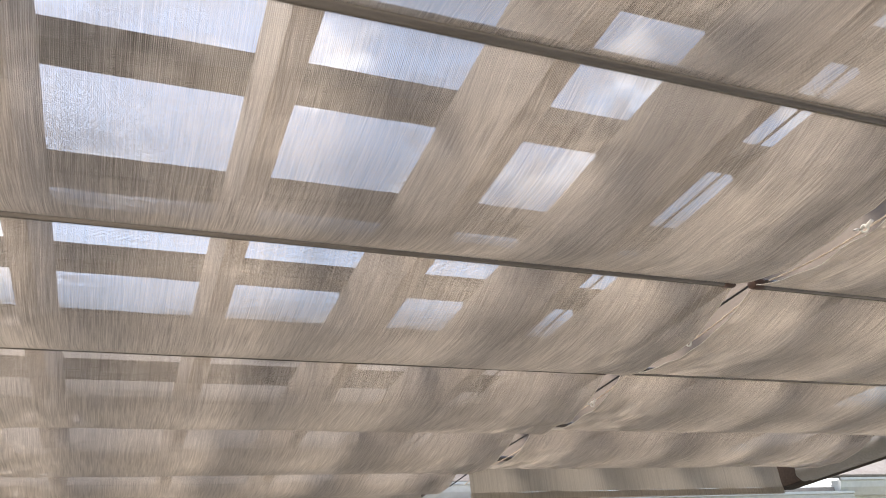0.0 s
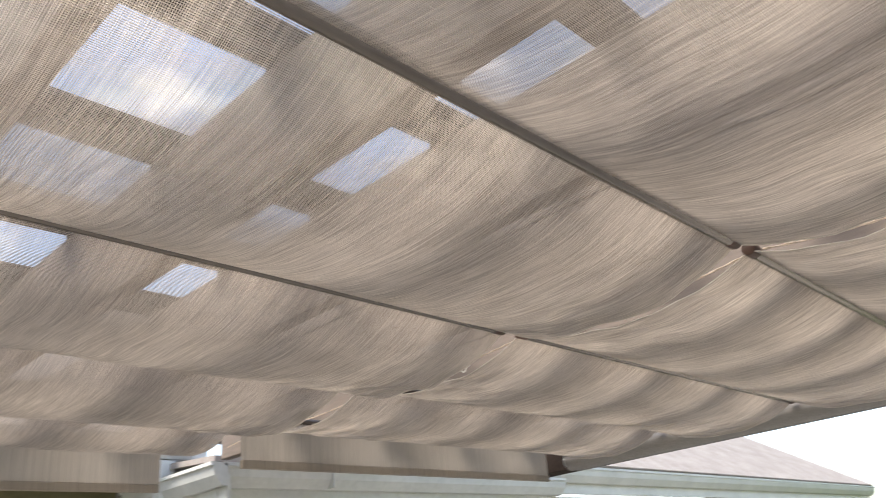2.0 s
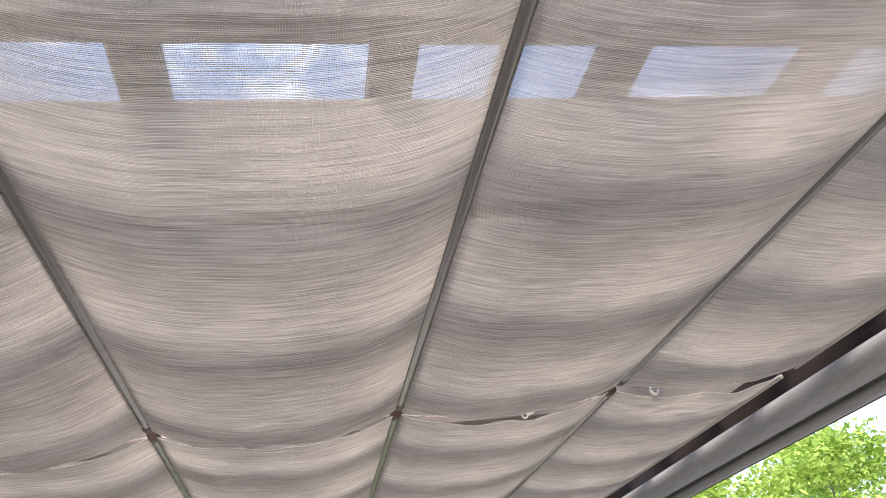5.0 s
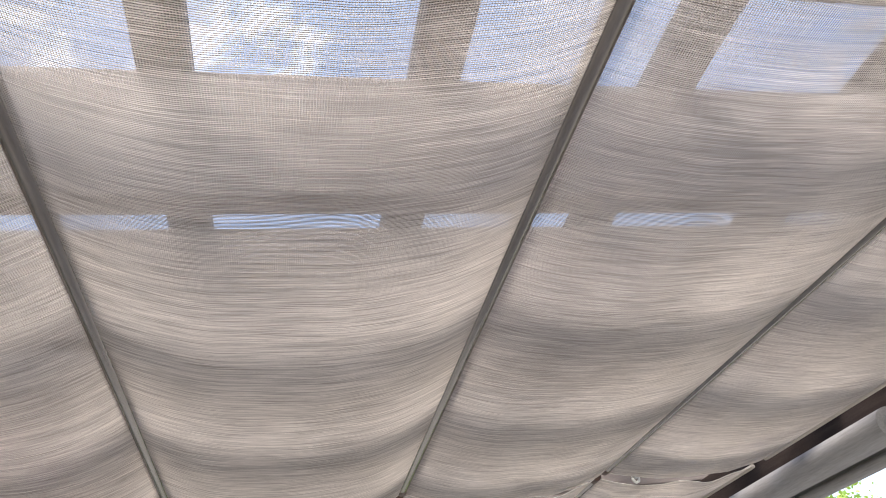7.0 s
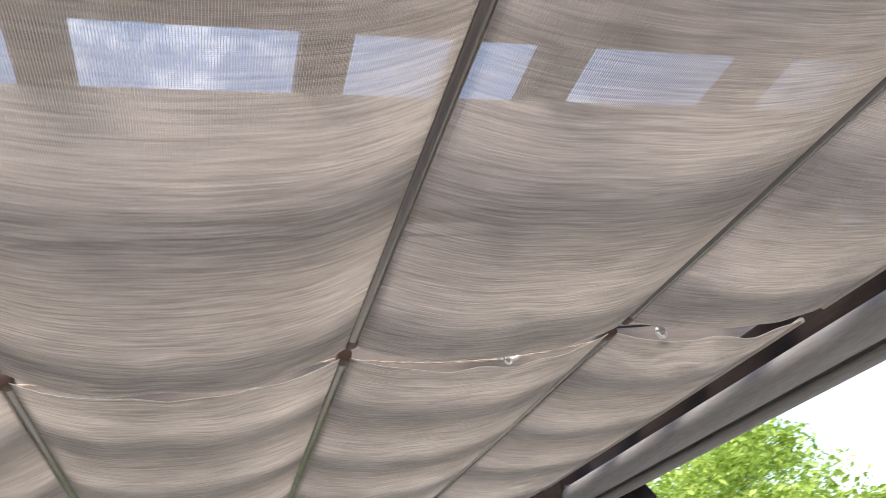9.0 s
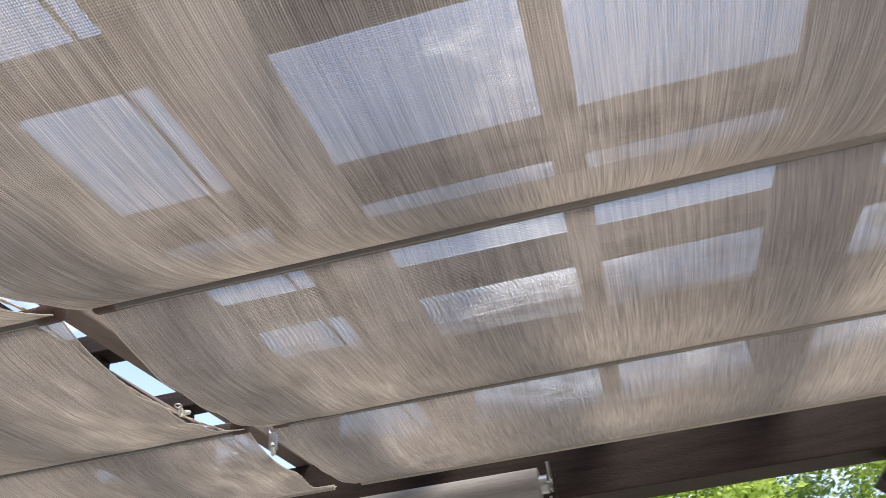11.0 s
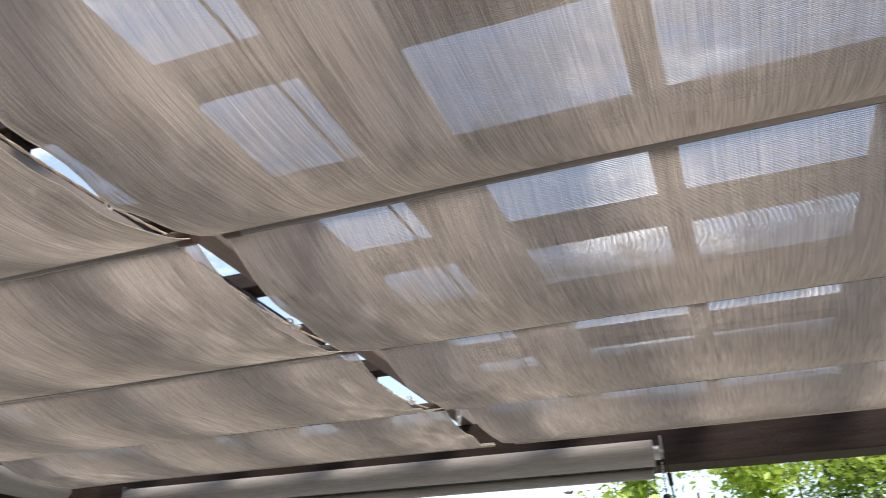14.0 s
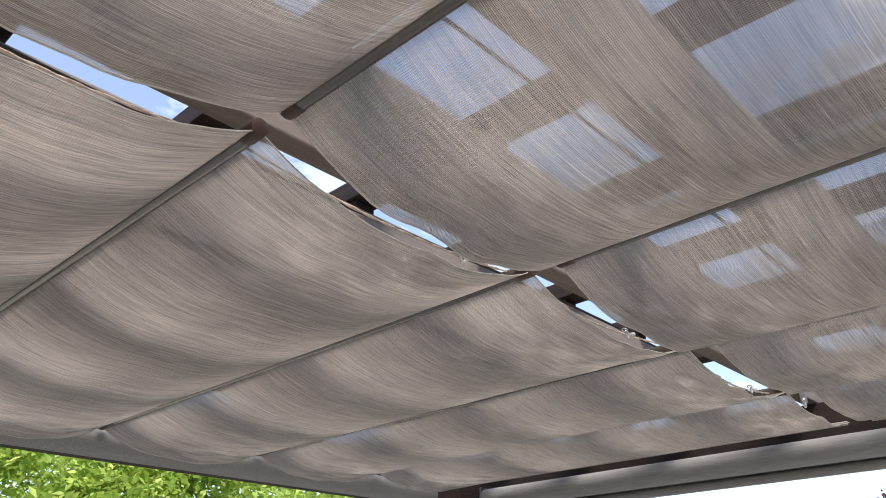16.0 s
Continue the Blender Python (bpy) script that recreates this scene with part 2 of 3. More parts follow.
member("beam", (XL - 0.30, 0.10, -0.125), (XR + 0.30, 0.34, 0.226), WOOD, "dark brown front beam")
member("side_beam", (XL - 0.22, -5.36, -0.09), (XL, 0.096, 0.226), WOOD)
member("side_beam", (XR, Y_HOUSE + 0.004, -0.125), (XR + 0.22, 0.096, 0.226), WOOD)
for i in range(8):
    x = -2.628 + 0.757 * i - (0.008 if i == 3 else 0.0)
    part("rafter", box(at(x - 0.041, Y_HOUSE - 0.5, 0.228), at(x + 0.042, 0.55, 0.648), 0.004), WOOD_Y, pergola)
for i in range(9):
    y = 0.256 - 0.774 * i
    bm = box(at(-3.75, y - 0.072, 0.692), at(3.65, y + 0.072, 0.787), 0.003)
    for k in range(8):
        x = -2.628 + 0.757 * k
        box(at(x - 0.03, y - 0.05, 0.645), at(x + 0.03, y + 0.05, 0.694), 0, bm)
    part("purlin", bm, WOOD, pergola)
for x in (XL - 0.11, XR + 0.11):
    for y in ((0.22,) if x < 0 else (0.22, Y_HOUSE + 0.1)):
        bm = box((x * U - 0.07, y * U - 0.07, 0.0), (x * U + 0.07, y * U + 0.07, Z0 - 0.13 * U), 0.006)
        part("post", bm, WOOD, pergola)
for s, x in ((1, XL), (-1, XR)):
    # knee brace between post and front beam
    a, b = at(x - s * 0.02, 0.22, -0.96), at(x + s * 0.80, 0.22, -0.16)
    d = (b - a)
    bm = bmesh.new()
    bmesh.ops.create_cube(bm, size=1.0, matrix=Matrix.Translation((a + b) / 2) @ d.to_track_quat("Z", "Y").to_matrix().to_4x4() @ Matrix.Diagonal((0.088, 0.19, d.length + 0.06, 1)))
    part("brace", bm, WOOD, pergola)

for x in (XL - 0.11, XR + 0.11):
    a, b = at(x, 0.14, -1.0), at(x, -0.70, -0.13 if x < 0 else -0.16)
    d = b - a
    bm = bmesh.new()
    bmesh.ops.create_cube(bm, size=1.0, matrix=Matrix.Translation((a + b) / 2) @ d.to_track_quat("Z", "X").to_matrix().to_4x4() @ Matrix.Diagonal((0.10, 0.088, d.length + 0.05, 1)))
    part("brace", bm, WOOD, pergola)

# ---- the two shade canopies ----
# hang of each bay as a share of its span, from the front beam towards the house
SAGS_M = (0.062, 0.090, 0.116, 0.134, 0.112, 0.125)
SAGS_N = (0.068, 0.088, 0.096, 0.106, 0.126)


def cloth_height(x0, x1, y0, y1, z0, z1, sag, seed):
    """The hang of one bay of cloth as a function of x and y: a curve from batten to batten, with soft puckers near its ends."""
    droop = 0.022 if x0 < -1 else 0.0      # the outer hem hangs lower

    def height(x, y):
        s, u = (y - y0) / (y1 - y0), (x - x0) / (x1 - x0)
        hang, edge = 1 - abs(2 * s - 1) ** 2.6, min(u, 1 - u)
        d = sag * hang * (1 + 0.06 * noise.noise((x * 1.3, seed * 3.1, 0.0))) + droop * hang * math.exp(-u * 14)
        puck = 0.010 * hang * noise.noise((x * 2.1 + seed, y * 5.0, 1.7)) + 0.016 * math.exp(-edge * 7) * hang * noise.noise((x * 7 + y * 3, y * 6, seed))
        return z0 + (z1 - z0) * s - d + puck - 0.007
    return height


RIB_PITCH, RIB_DEPTH = WEAVE, 0.0012


def fabric_panel(x0, x1, y0, y1, z0, z1, sag, seed, parent, nx=64, ny=20):
    """One bay of woven cloth: the sheet and, standing proud under it, the raised yarns of both directions."""
    height = cloth_height(x0, x1, y0, y1, z0, z1, sag, seed)
    xs, ys = np.linspace(x0, x1, nx + 1), np.linspace(y0, y1, ny + 1)
    grid = np.array([[height(x, y) for x in xs] for y in ys])
    verts = [tuple(at(x, y, grid[j, i])) for j, y in enumerate(ys) for i, x in enumerate(xs)]
    w = nx + 1
    faces = [(j * w + i, j * w + i + 1, (j + 1) * w + i + 1, (j + 1) * w + i) for j in range(ny) for i in range(nx)]
    me = bpy.data.meshes.new("fabric_panel")
    me.from_pydata(verts, [], faces)
    me.materials.append(FABRIC)
    me.shade_smooth()
    panel = new("fabric_panel", me)
    panel.parent = parent
    # raised yarns, joined
    wander = random.Random(seed)
    vs, fs = [], []
    drop = RIB_DEPTH / U
    for k in range(math.ceil(x0 * U / RIB_PITCH), math.floor(x1 * U / RIB_PITCH) + 1):
        x = min(max((k + wander.uniform(-0.09, 0.09)) * RIB_PITCH / U, x0), x1)      # no yarn lies quite evenly
        i = min(int((x - x0) / (x1 - x0) * nx), nx - 1)
        f = (x - xs[i]) / (xs[i + 1] - xs[i])
        base = len(vs)
        for j, y in enumerate(ys):
            z = grid[j, i] * (1 - f) + grid[j, i + 1] * f
            vs += [tuple(at(x, y, z)), tuple(at(x, y, z - drop))]
        fs += [(base + 2 * j, base + 2 * j + 1, base + 2 * j + 3, base + 2 * j + 2) for j in range(ny)]
    for k in range(math.ceil(y1 * U / RIB_PITCH), math.floor(y0 * U / RIB_PITCH) + 1):
        y = min(max((k + wander.uniform(-0.06, 0.06)) * RIB_PITCH / U, y1), y0)
        j = min(int((y - y0) / (y1 - y0) * ny), ny - 1)
        f = (y - ys[j]) / (ys[j + 1] - ys[j])
        base = len(vs)
        for i in range(0, nx + 1, 2):
            z = grid[j, i] * (1 - f) + grid[j + 1, i] * f
            vs += [tuple(at(xs[i], y, z)), tuple(at(xs[i], y, z - drop))]
        fs += [(base + 2 * i, base + 2 * i + 1, base + 2 * i + 3, base + 2 * i + 2) for i in range(nx // 2)]
    for x in (x0, x1):
        cord = tube_along([at(x, y, height(x, y) - 0.001) for y in ys], 0.0011, 6)
        part("edge_cord", cord, CORD, panel, "pale stitched edge of the cloth", True)
    me = bpy.data.meshes.new("raised_yarn")
    me.from_pydata(vs, [], fs)
    me.materials.append(YARN)
    yarn = new("raised_yarn", me)
    yarn.parent = panel
    tagged(yarn, kind="stuff")
    return panel


def batten(canopy, x0, x1, y, z):
    tube = part("batten", rod(at(x0 + 0.05, y, z), at(x1 - 0.05, y, z), 0.023 * U, 20), TUBE, canopy, "taupe painted round metal batten", True)
    for x, s in ((x0, -1), (x1, 1)):
        bm = rod(at(x - s * 0.052, y, z), at(x + s * 0.006, y, z), 0.0245 * U, 24)
        bmesh.ops.bevel(bm, geom=[e for e in bm.edges if len(e.link_faces) == 2 and e.calc_face_angle() > 1.2], offset=0.004, segments=2, profile=0.6, affect="EDGES")
        part("end_cap", bm, CAP, tube, "dark brown round batten end", True)
    return tube


def canopy(label, x0, x1, ys, zs, sags, y_front, valance_drop, seed):
    c = thing("shade_canopy", label, "shade canopy", group="shade canopies")
    zs = [z + 0.012 for z in zs]
    stops = [(y_front, 0.04)] + list(zip(ys, zs))
    for k, ((ya, za), (yb, zb)) in enumerate(zip(stops, stops[1:])):
        fabric_panel(x0, x1, ya, yb, za, zb, sags[k] * (ya - yb), seed + k, c)
    for y, z in zip(ys, zs):
        batten(c, x0, x1, y, z)
    # the end hem at the front beam
    part("hem", rod(at(x0 + 0.01, y_front, 0.03), at(x1 - 0.01, y_front, 0.03), 0.012 * U, 12), POCKET, c, "", True)
    # hanging valance towards the house
    yv, zv = ys[-1], zs[-1]
    bm = bmesh.new()
    n = 60
    lines = []
    for j in range(7):
        s = j / 6
        lines.append([bm.verts.new(at(x0 + (x1 - x0) * i / n, yv - 0.03 + 0.008 * noise.noise((i * 0.21, s * 2, seed)) * s, zv - 0.02 - valance_drop * s)) for i in range(n + 1)])
    for a, b in zip(lines, lines[1:]):
        for i in range(n):
            bm.faces.new((a[i], b[i], b[i + 1], a[i + 1]))
    part("valance", bm, VALANCE, c, "plain beige hanging end flap", True)
    zb = zv - 0.02 - valance_drop
    part("valance_hem", box(at(x0 + 0.002, yv - 0.045, zb - 0.05), at(x1 - 0.002, yv - 0.018, zb - 0.002), 0.003), VALANCE, c, "weighted beige bottom hem")
    return c


GAP = 0.107
canopy_m = canopy("beige woven mesh shade canopy hung in waves from round battens", 0.0, 2.954,
                  [-1.0, -1.993, -2.99, -3.994, -4.99, -5.75], [0.023, 0.0, -0.002, 0.02, 0.02, 0.06], SAGS_M, -0.13, 0.21, 3)
canopy_n = canopy("beige woven mesh shade canopy in sagging bays beside the gap", -3.0, -GAP,
                  [-1.0, -1.993, -2.99, -3.994, -5.02], [0.027, 0.004, 0.002, 0.024, 0.09], SAGS_N, -0.13, 0.215, 11)

# ---- roller shades ----
def roller_shade(label, a, b, r, drop, hem_r, way):
    """A rolled-up outdoor shade from a to b; way: unit vector to the inside."""
    s = thing("roller_shade", label, "roller shade", group="roller shades")
    a, b, way = Vector(a), Vector(b), Vector(way)
    d = (b - a).normalized()
    bm = rod(a, b, r, 28)
    part("rolled_cloth", bm, SHADE, s, "tightly rolled grey-beige shade cloth", True)
    bm = bmesh.new()
    lo = a - way * r * 0.9
    q = [lo, lo + (b - a), lo + (b - a) + Vector((0, 0, -drop)), lo + Vector((0, 0, -drop))]
    v = [bm.verts.new(p) for p in q] + [bm.verts.new(p - way * 0.003) for p in q]
    for f in ((0, 1, 2, 3), (7, 6, 5, 4), (0, 4, 5, 1), (1, 5, 6, 2), (2, 6, 7, 3), (3, 7, 4, 0)):
        bm.faces.new([v[i] for i in f])
    part("hanging_cloth", bm, SHADE, s)
    h0, h1 = lo + Vector((0, 0, -drop)) + d * 0.01, lo + (b - a) + Vector((0, 0, -drop)) - d * 0.01
    part("hem_bar", rod(h0, h1, hem_r, 16), SHADE, s, "", True)
    for p, k in ((a, -1), (b, 1)):
        part("tube_end", rod(p + d * k * 0.001, p + d * k * 0.022, r * 0.55, 16), METAL, s, "", True)
        u = p + d * k * 0.028
        half = Vector((0.004, 0.022, 0)) if abs(d.x) > 0.5 else Vector((0.022, 0.004, 0))
        bm = box(u - half + Vector((0, 0, -r * 0.35)) - way * 0.012, u + half + Vector((0, 0, r * 1.25)) - way * 0.012, 0.002)
        rod(u - d * 0.006, u + d * 0.006, 0.011, 12, bm)
        part("bracket", bm, METAL, s, "zinc-plated mounting bracket")
    return s


front_shade = roller_shade("grey-beige outdoor shade rolled up under the front beam", at(-2.84, -0.005, -0.075), at(0.77, -0.005, -0.075), 0.073 * U, 0.10 * U, 0.018, (0, -1, 0))
side_shade = roller_shade("grey-beige outdoor shade rolled up along the side beam", at(-3.09, -4.88, -0.052), at(-3.09, -0.36, -0.052), 0.074 * U, 0.05 * U, 0.014, (1, 0, 0))

# ---- cables, rope and clips ----
for x in (0.318, -0.475):
    bm = tube_along([at(x, 0.1 - 0.4 * k, 0.208 - 0.012 * math.sin(k * 0.8)) for k in range(17)], 0.0032, 8)
    c = part("support_cable", bm, CABLE, None, "", True)
    tagged(c, "thin dark cable stretched beneath a rafter", "cable", group="cables")


def strand(points, r, turns, phase):
    """One twisted strand of a rope that follows the points."""
    out = []
    for i, p in enumerate(points):
        a = i * turns + phase
        out.append(p + Vector((math.cos(a), 0, math.sin(a))) * r)
    return out


rope = thing("pull_rope", "tan twisted pull rope slack along the gap between canopies", "rope")
line = []
for k in range(241):
    y = -0.82 - 4.5 * k / 240
    s_ = (-y) % 1.0
    hang = 4 * s_ * (1 - s_)
    line.append(at(-0.185 + 0.006 * math.sin(k * 0.05), y, 0.030 - 0.042 * hang + 0.004 * math.sin(y * 5)))
for phase in (0, math.tau / 2):
    part("strand", tube_along(strand(line, 0.0012, 0.9, phase), 0.0014, 6), ROPE, rope, "", True)

for y, z in ((-3.31, -0.058), (-2.45, -0.060), (-1.43, -0.050)):
    clip = thing("rope_clip", "white plastic rope clip hooked on the canopy edge", "clip", group="rope clips")
    bm = ring(at(-0.104, y, z), (1, 0.2, 0), 0.008, 0.0024)
    part("loop", bm, PLASTIC, clip, "", True)
    part("barrel", rod(at(-0.100, y + 0.01, z), at(-0.100, y + 0.04, z + 0.010), 0.0042, 12), PLASTIC, clip, "", True)
    bm = ring(at(-0.098, y - 0.025, z + 0.008), (0, 0.3, 1), 0.006, 0.0016)
    part("steel_eye", bm, METAL, clip, "", True)

pulley = thing("pulley", "small white pulley wheel hanging near the front beam", "pulley")
part("wheel", ring(at(-0.10, -0.80, 0.012), (1, 0.3, 0), 0.012, 0.0045), PLASTIC, pulley, "", True)
part("cheek", box(at(-0.112, -0.815, 0.01), at(-0.088, -0.785, 0.07), 0.002), METAL, pulley)
part("shackle", ring(at(-0.10, -0.80, 0.085), (0, 1, 0), 0.010, 0.0025), METAL, pulley, "", True)

# bead chain and pull cord at the front shade, and at the side shade
def shade_pull(shade, p, way):
    p = Vector(p)
    cord = tube_along([p + Vector((0, 0, 0.02)), p + way * 0.02 + Vector((0, 0, -0.06)), p + way * 0.07 + Vector((0, 0, -0.35)), p + way * 0.12 + Vector((0, 0, -0.75))], 0.0035, 8)
    c = part("pull_cord", cord, DARK, shade, "", True)
    part("cord_stop", rod(p + way * 0.018 + Vector((0, 0, -0.045)), p + way * 0.026 + Vector((0, 0, -0.085)), 0.008, 12), DARK, c, "", True)
    for k in range(12):
        bm = bmesh.new()
        bmesh.ops.create_icosphere(bm, subdivisions=1, radius=0.0042, matrix=Matrix.Translation(p + Vector((-0.012, 0, -0.01 - 0.0085 * k))))
        part("bead", bm, METAL, shade, "", True)
    bm = bmesh.new()
    bmesh.ops.create_icosphere(bm, subdivisions=2, radius=0.013, matrix=Matrix.Translation(p + Vector((-0.012, 0, -0.122))))
    part("bead_weight", bm, DARK, shade, "", True)


shade_pull(front_shade, at(0.83, -0.02, -0.12), Vector((0.35, 0, 0)))
shade_pull(side_shade, at(-3.08, -0.30, -0.07), Vector((0, 0.35, 0)))

# ---- house ----
house = thing("house", "single-storey house with white gutters and grey-brown shingle roofs", "house")


def gutter_x(x0, x1, y, z_top, name="gutter", h=0.11):
    """A white gutter along x: an ogee trough with a rolled lip, over a fascia board."""
    bm = bmesh.new()
    prof = [(0.0, 0.0), (0.0, -h), (0.035, -h), (0.055, -h * 0.78), (0.075, -h * 0.55), (0.085, -h * 0.25), (0.085, -0.012), (0.098, -0.012), (0.098, 0.006), (0.078, 0.006), (0.070, -0.02)]
    ends = [[bm.verts.new((x, y + a, z_top + b)) for a, b in prof] for x in (x0, x1)]
    for i in range(len(prof) - 1):
        bm.faces.new((ends[0][i], ends[1][i], ends[1][i + 1], ends[0][i + 1]))
    bm.faces.new(ends[0][:8])
    bm.faces.new(ends[1][:8][::-1])
    g = part(name, bm, WHITE, house, "white metal gutter with a rolled lip")
    part("fascia", box((x0 + 0.02, y - 0.03, z_top - 0.19), (x1 - 0.02, y - 0.004, z_top - 0.02), 0.003), WHITE, house)
    return g


def quad(points, thick, mat, name):
    bm = bmesh.new()
    n = (Vector(points[1]) - Vector(points[0])).cross(Vector(points[-1]) - Vector(points[0])).normalized()
    top = [bm.verts.new(p) for p in points]
    low = [bm.verts.new(Vector(p) - n * thick) for p in points]
    bm.faces.new(top)
    bm.faces.new(low[::-1])
    for i in range(len(points)):
        j = (i + 1) % len(points)
        bm.faces.new((top[i], low[i], low[j], top[j]))
    return part(name, bm, mat, house)


def courses(parent, e0, e1, r0, r1, n, mat):
    """Shingle courses laid up a roof plane from the eave e0-e1 to the ridge r0-r1, each lapping the one below."""
    e0, e1, r0, r1 = (Vector(v) for v in (e0, e1, r0, r1))
    up = (e1 - e0).cross(r0 - e0).normalized()
    if up.z < 0:
        up = -up
    for k in range(n):
        a, b = k / n, (k + 1.12) / n
        p = [e0.lerp(r0, a) + up * 0.020, e1.lerp(r1, a) + up * 0.020, e1.lerp(r1, min(b, 1)) + up * 0.005, e0.lerp(r0, min(b, 1)) + up * 0.005]
        bm = bmesh.new()
        top, low = [bm.verts.new(v) for v in p], [bm.verts.new(v - up * 0.012) for v in p]
        for f in (top, low[::-1], (top[0], low[0], low[1], top[1]), (top[1], low[1], low[2], top[2]), (top[3], top[2], low[2], low[3]), (top[0], top[3], low[3], low[0])):
            bm.faces.new(f)
        part("shingle_course", bm, mat, parent)


G1 = -7.0
gutter_x(-6.05 * U, -1.2 * U, G1 * U - 0.098, Z0 + 0.235 * U)
part("wall", box((-5.9 * U, G1 * U - 2.5, 0.0), (-1.42 * U, G1 * U - 0.32, Z0 - 0.06), 0.004), SIDING, house)
part("soffit", box((-6.0 * U, G1 * U - 0.34, Z0 - 0.055), (-1.22 * U, G1 * U - 0.14, Z0 - 0.04), 0.002), WHITE, house)
roof_low = quad([(-6.05 * U, G1 * U - 0.1, Z0 + 0.17), (-1.2 * U, G1 * U - 0.1, Z0 + 0.17), (-1.2 * U, G1 * U - 2.2, Z0 + 0.34), (-6.05 * U, G1 * U - 2.2, Z0 + 0.34)], 0.03, SHINGLE, "low_roof")
# the gutter's return round the corner
bm = bmesh.new()
prof = [(0.0, 0.0), (0.0, -0.11), (0.035, -0.11), (0.075, -0.06), (0.085, -0.012), (0.098, -0.012), (0.098, 0.006), (0.078, 0.006)]
ends = [[bm.verts.new((-1.2 * U - 0.02 + a, y, Z0 + 0.235 * U + b)) for a, b in prof] for y in (G1 * U + 0.0, G1 * U - 1.0)]
for i in range(len(prof) - 1):
    bm.faces.new((ends[0][i], ends[0][i + 1], ends[1][i + 1], ends[1][i]))
bm.faces.new(ends[0])
part("gutter", bm, WHITE, house, "white metal gutter turning the corner")
part("fascia", box((-1.2 * U - 0.05, G1 * U - 1.0, Z0 + 0.235 * U - 0.17), (-1.2 * U - 0.025, G1 * U - 0.02, Z0 + 0.235 * U - 0.02), 0.003), WHITE, house)
# seams on the long gutter
for x in (-2.35,):
    part("seam", box((x * U - 0.004, G1 * U - 0.10, Z0 + 0.235 * U - 0.108), (x * U + 0.004, G1 * U + 0.001, Z0 + 0.235 * U + 0.009), 0.001), WHITE, house)
part("downspout", box((-1.62 * U, G1 * U - 0.30, 0.1), (-1.50 * U, G1 * U - 0.22, Z0 - 0.02), 0.012), WHITE, house)
# the long wing with its hipped roof
yw = -7.02
gutter_x(-18.6 * U, -5.92 * U, yw * U - 0.098, Z0 + 0.40 * U)
part("wall", box((-18.2 * U, yw * U - 3.0, 0.0), (-6.2 * U, yw * U - 0.42, Z0 - 0.02), 0.004), OLIVE, house, "olive painted wall in the shade of the eave")
part("soffit", box((-18.5 * U, yw * U - 0.44, Z0 + 0.02), (-6.15 * U, yw * U - 0.14, Z0 + 0.035), 0.002), WHITE, house)
ea, eb = (-18.7 * U, yw * U - 0.06, Z0 + 0.42 * U), (-5.6 * U, yw * U - 0.06, Z0 + 0.42 * U)
ra, rb = (-16.3 * U, -9.2 * U, Z0 + 1.93 * U), (-5.6 * U, -9.2 * U, Z0 + 1.93 * U)
wing_roof = quad([ea, eb, rb, ra], 0.03, SHINGLE, "roof")
courses(wing_roof, ea, eb, ra, rb, 18, SHINGLE)
quad([(-18.7 * U, -11.6 * U, Z0 + 0.42 * U), ea, ra, (-16.3 * U, -9.4 * U, Z0 + 1.93 * U)], 0.03, SHINGLE, "roof_hip")
# the porch between the canopies
gutter_x(-1.42 * U, 3.2 * U, -8.0 * U, Z0 + 0.60 * U, h=0.10)
part("column", box((-1.25 * U, -8.06 * U, 0.0), (-1.11 * U, -7.92 * U, Z0 + 0.42 * U), 0.006), WHITE, house, "white square porch column")
part("rake_board", box((-1.60 * U, -8.02 * U, Z0 + 0.20 * U), (-1.44 * U, -7.97 * U, Z0 + 0.56 * U), 0.004), WHITE, house)
# the main roof climbs to a long level ridge behind the porch
RIDGE_Y, RIDGE_Z = -7.60, 4.61
pe, pf = (-5.6 * U, -8.05 * U, Z0 + 0.62 * U), (9.6 * U, -8.05 * U, Z0 + 0.62 * U)
pr, ps = (-5.6 * U, RIDGE_Y, RIDGE_Z), (9.6 * U, RIDGE_Y, RIDGE_Z)
main_roof = quad([pe, pf, ps, pr], 0.03, SHINGLE_DARK, "main_roof")
courses(main_roof, pe, pf, pr, ps, 22, SHINGLE_DARK)
quad([(9.6 * U, -10.3, Z0 + 0.62 * U), (-5.6 * U, -10.3, Z0 + 0.62 * U), pr, ps], 0.03, SHINGLE_DARK, "main_roof_back")
part("ridge_cap", rod((-5.6 * U, RIDGE_Y, RIDGE_Z), (9.6 * U, RIDGE_Y, RIDGE_Z), 0.022, 10), SHINGLE_DARK, main_roof)
vent = part("roof_vent", box((-0.13, RIDGE_Y - 0.16, RIDGE_Z - 0.12), (0.15, RIDGE_Y + 0.12, RIDGE_Z + 0.075), 0.012), DARK, main_roof, "dark metal roof vent box")
part("vent_hood", box((-0.15, RIDGE_Y - 0.18, RIDGE_Z + 0.077), (0.17, RIDGE_Y + 0.14, RIDGE_Z + 0.095), 0.006), DARK, vent)
part("porch_wall", box((-1.3 * U, -9.4 * U, 0.0), (5.2 * U, -9.2 * U, Z0 + 0.5 * U), 0.004), OLIVE, house, "olive painted wall in porch shade")
part("porch_ceiling", box((-1.3 * U, -9.2 * U, Z0 + 0.42 * U), (3.2 * U, -8.05 * U, Z0 + 0.44 * U), 0.002), WHITE, house)

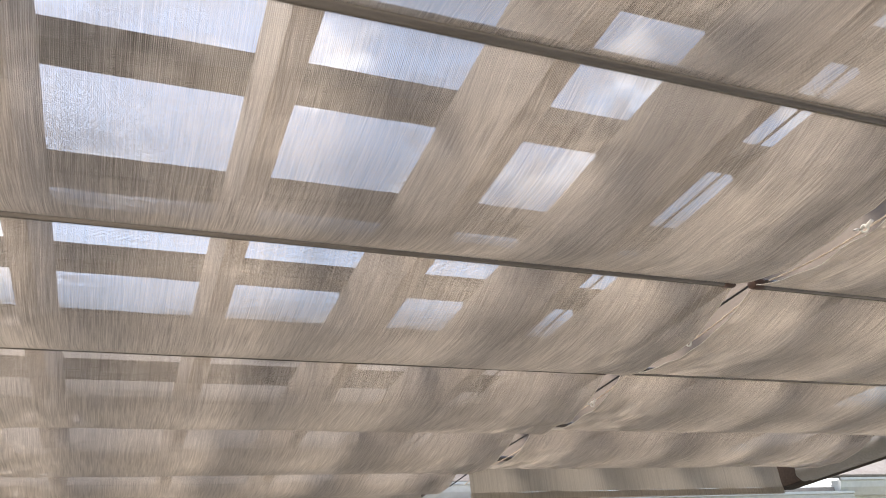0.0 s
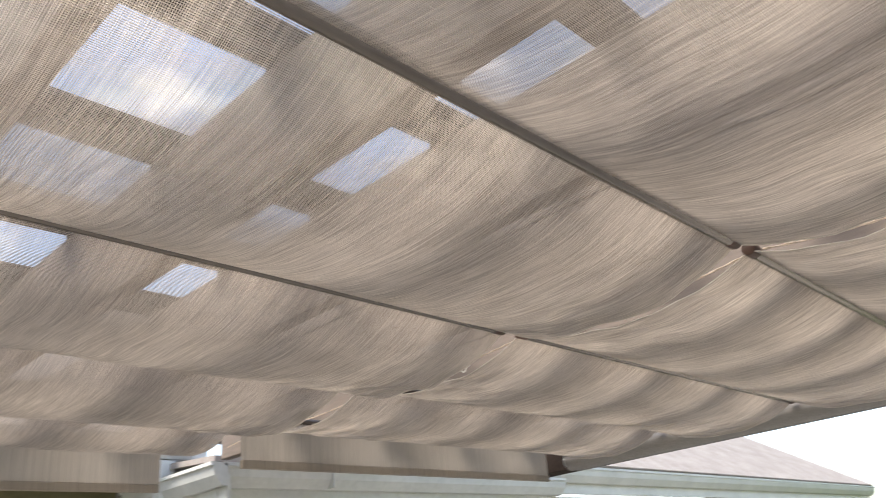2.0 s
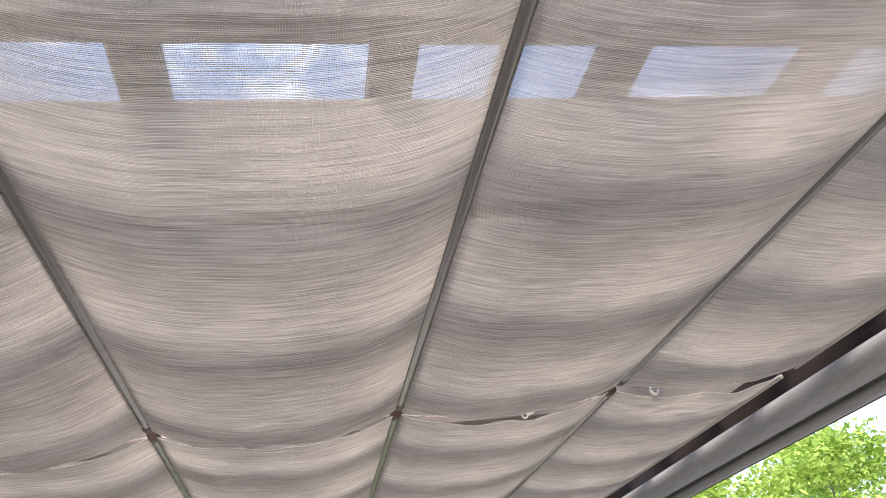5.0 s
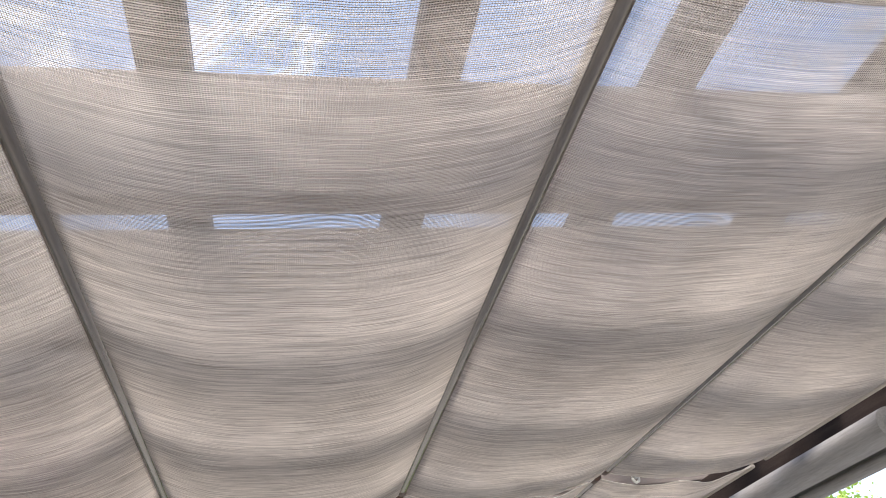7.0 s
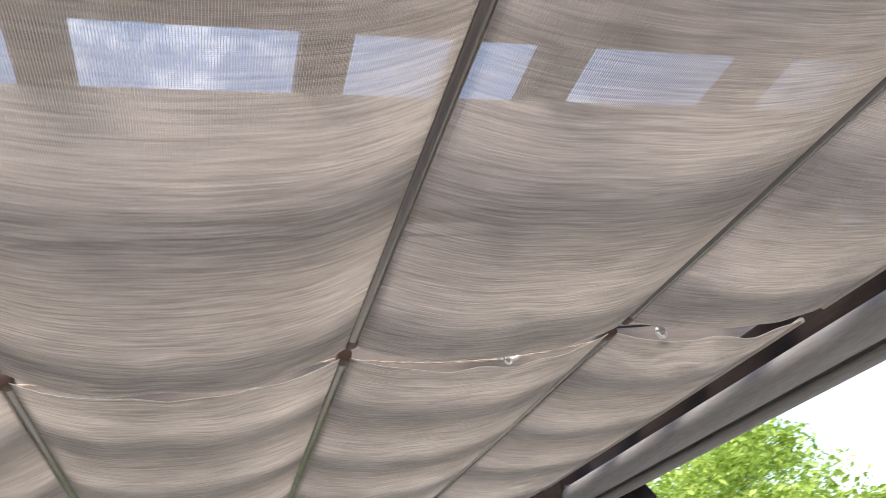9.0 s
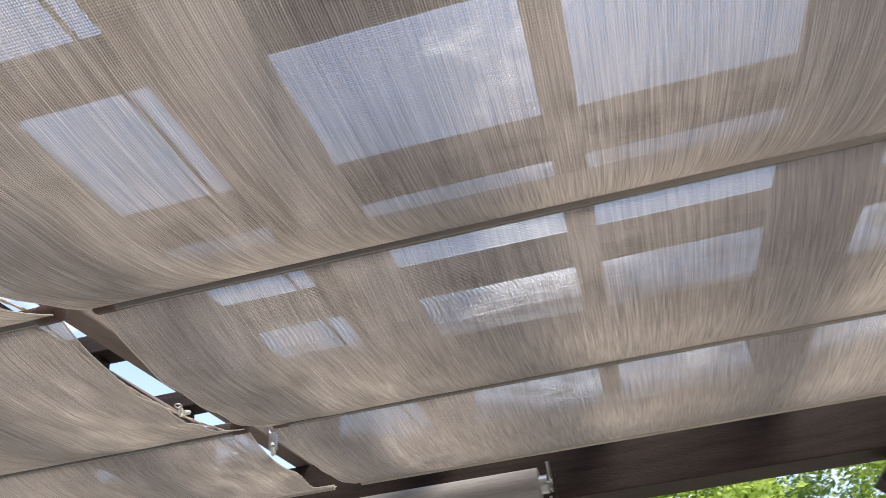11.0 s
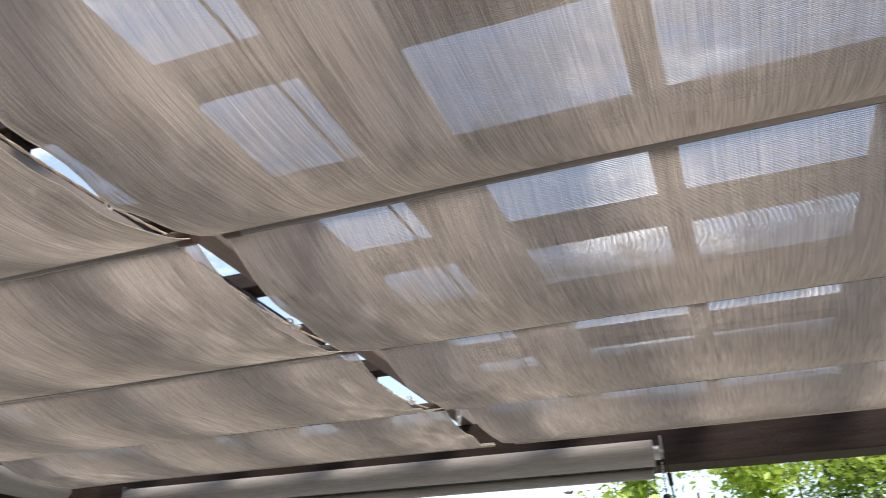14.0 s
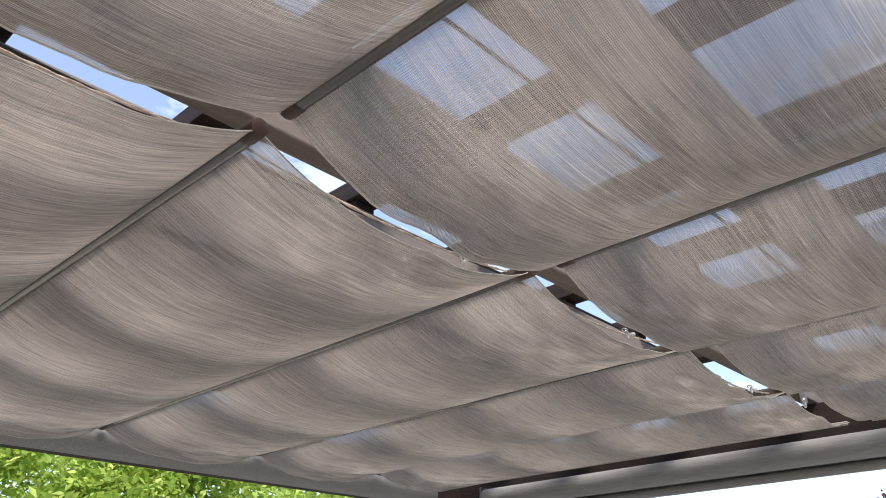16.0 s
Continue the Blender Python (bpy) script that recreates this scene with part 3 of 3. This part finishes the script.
# ---- neighbour's house beyond the front beam ----
neighbour = thing("neighbour_house", "distant house with a pale grey gable roof", "house", (6.7, 14.0, 0))
PALE = surface("pale_grey_shingle", (0.36, 0.36, 0.37), (0.50, 0.50, 0.51), 0.9, 3, (1, 1, 1), 40, 0.3)
BLUE = surface("pale_blue_siding", (0.42, 0.50, 0.58), (0.52, 0.60, 0.68), 0.7, 3, (1, 1, 12), 20, 0.2)
part("wall", box((-4.6, 0.4, 0.0), (4.6, 9.0, 2.5), 0.01), BLUE, neighbour)
bm = bmesh.new()
v = [bm.verts.new(p) for p in ((-4.6, 0.4, 2.5), (4.6, 0.4, 2.5), (0, 0.4, 5.1))]
w = [bm.verts.new(p) for p in ((-4.6, 0.6, 2.5), (4.6, 0.6, 2.5), (0, 0.6, 5.1))]
bm.faces.new(v)
bm.faces.new(w[::-1])
for i in range(3):
    bm.faces.new((v[i], w[i], w[(i + 1) % 3], v[(i + 1) % 3]))
part("gable_wall", bm, BLUE, neighbour)
for s_ in (-1, 1):
    bm = bmesh.new()
    p = [(s_ * 5.2, 0.0, 2.22), (0, 0.0, 5.25), (0, 9.6, 5.25), (s_ * 5.2, 9.6, 2.22)]
    v, w = [bm.verts.new(q) for q in p], [bm.verts.new((q[0], q[1], q[2] + 0.09)) for q in p]
    bm.faces.new(v)
    bm.faces.new(w)
    for i in range(4):
        bm.faces.new((v[i], w[i], w[(i + 1) % 4], v[(i + 1) % 4]))
    part("roof", bm, PALE, neighbour)

# ---- trees ----
def tree(label, x, y, h, r, leaf, seed, n=5200, size=0.16, trunk_h=0.35):
    rnd = random.Random(seed)
    t = thing("tree", label, "tree", (x, y, 0), group="garden trees")
    bm = bmesh.new()
    rod((0, 0, -0.05), (0.05, 0.02, h * trunk_h), 0.035 * h * 0.55, 10, bm, 0.022 * h * 0.55)
    tips = []
    for k in range(9):
        a = k * 2.4 + rnd.random()
        e = h * (trunk_h + 0.12 + 0.38 * rnd.random())
        tip = Vector((math.cos(a) * r * (0.35 + 0.4 * rnd.random()), math.sin(a) * r * (0.35 + 0.4 * rnd.random()), e))
        base = Vector((0.04, 0.02, h * (trunk_h - 0.08 + 0.05 * rnd.random())))
        rod(base, tip, 0.010 * h * 0.6, 7, bm, 0.004 * h * 0.6)
        tips.append(tip)
    rod((0.05, 0.02, h * trunk_h), (0.0, 0.1, h * 0.85), 0.022 * h * 0.55, 8, bm, 0.004 * h)
    part("trunk", bm, BARK, t)
    clumps = []
    for k in range(60):
        a, u = rnd.random() * math.tau, rnd.random()
        z = h * (trunk_h * 0.75 + (1.02 - trunk_h * 0.75) * u)
        w = r * math.sqrt(max(0.05, 1 - (2 * u - 0.85) ** 2 * 0.72)) * (0.35 + 0.75 * rnd.random())
        clumps.append((Vector((math.cos(a) * w, math.sin(a) * w, z)), r * (0.10 + 0.20 * rnd.random())))
    verts, faces = [], []
    for k in range(n):
        c, cr = clumps[min(rnd.randrange(len(clumps)), rnd.randrange(len(clumps)))]
        d = Vector((rnd.gauss(0, 1), rnd.gauss(0, 1), rnd.gauss(0, 0.7)))
        p = c + d * cr * 0.66
        q = Euler((rnd.random() * 1.8 - 0.9, rnd.random() * 1.8 - 0.9, rnd.random() * math.tau)).to_matrix()
        s = size * (0.5 + 1.0 * rnd.random() ** 2)
        i = len(verts)
        for o in ((-0.5, 0, 0), (0, -0.28, 0.04), (0.55, 0, -0.05), (0, 0.28, 0.04)):
            verts.append(p + q @ (Vector(o) * s))
        faces.append((i, i + 1, i + 2, i + 3))
    me = bpy.data.meshes.new("crown")
    me.from_pydata([tuple(v) for v in verts], [], faces)
    me.materials.append(leaf)
    crown = new("crown", me)
    crown.parent = t
    return t


green = "leafy bright green garden tree in full sun"
for k, (x, y, h) in enumerate(((-9.0, 0.6, 3.6), (-8.6, 2.4, 3.9), (-9.6, 4.3, 4.3), (-8.9, 6.2, 4.0), (-11.5, 8.2, 4.6), (-12.5, 2.0, 4.4))):
    tree(green, x, y, h, 1.75, LEAF, 20 + k, 19000, 0.11, 0.3)
for k, (x, y, h) in enumerate(((0.2, 7.6, 3.9), (1.4, 8.2, 4.2), (3.6, 9.6, 4.6))):
    tree(green, x, y, h, 1.3, LEAF, 50 + k, 16000, 0.10, 0.3)
for k, (x, y, h) in enumerate(((2.3, 8.8, 4.5), (4.6, 11.0, 4.6), (-1.0, 10.5, 3.6))):
    tree("deep green tree with open sunlit crown", x, y, h, 1.35, LEAF_DEEP, 70 + k, 8500, 0.10, 0.3)
tree("plum-leaved ornamental tree with thin upright twigs", -1.9, 9.6, 3.35, 1.2, LEAF_PLUM, 90, 2600, 0.11, 0.4)
tree("plum-leaved ornamental tree with thin upright twigs", -3.2, 10.4, 3.3, 1.0, LEAF_PLUM, 91, 2000, 0.11, 0.4)
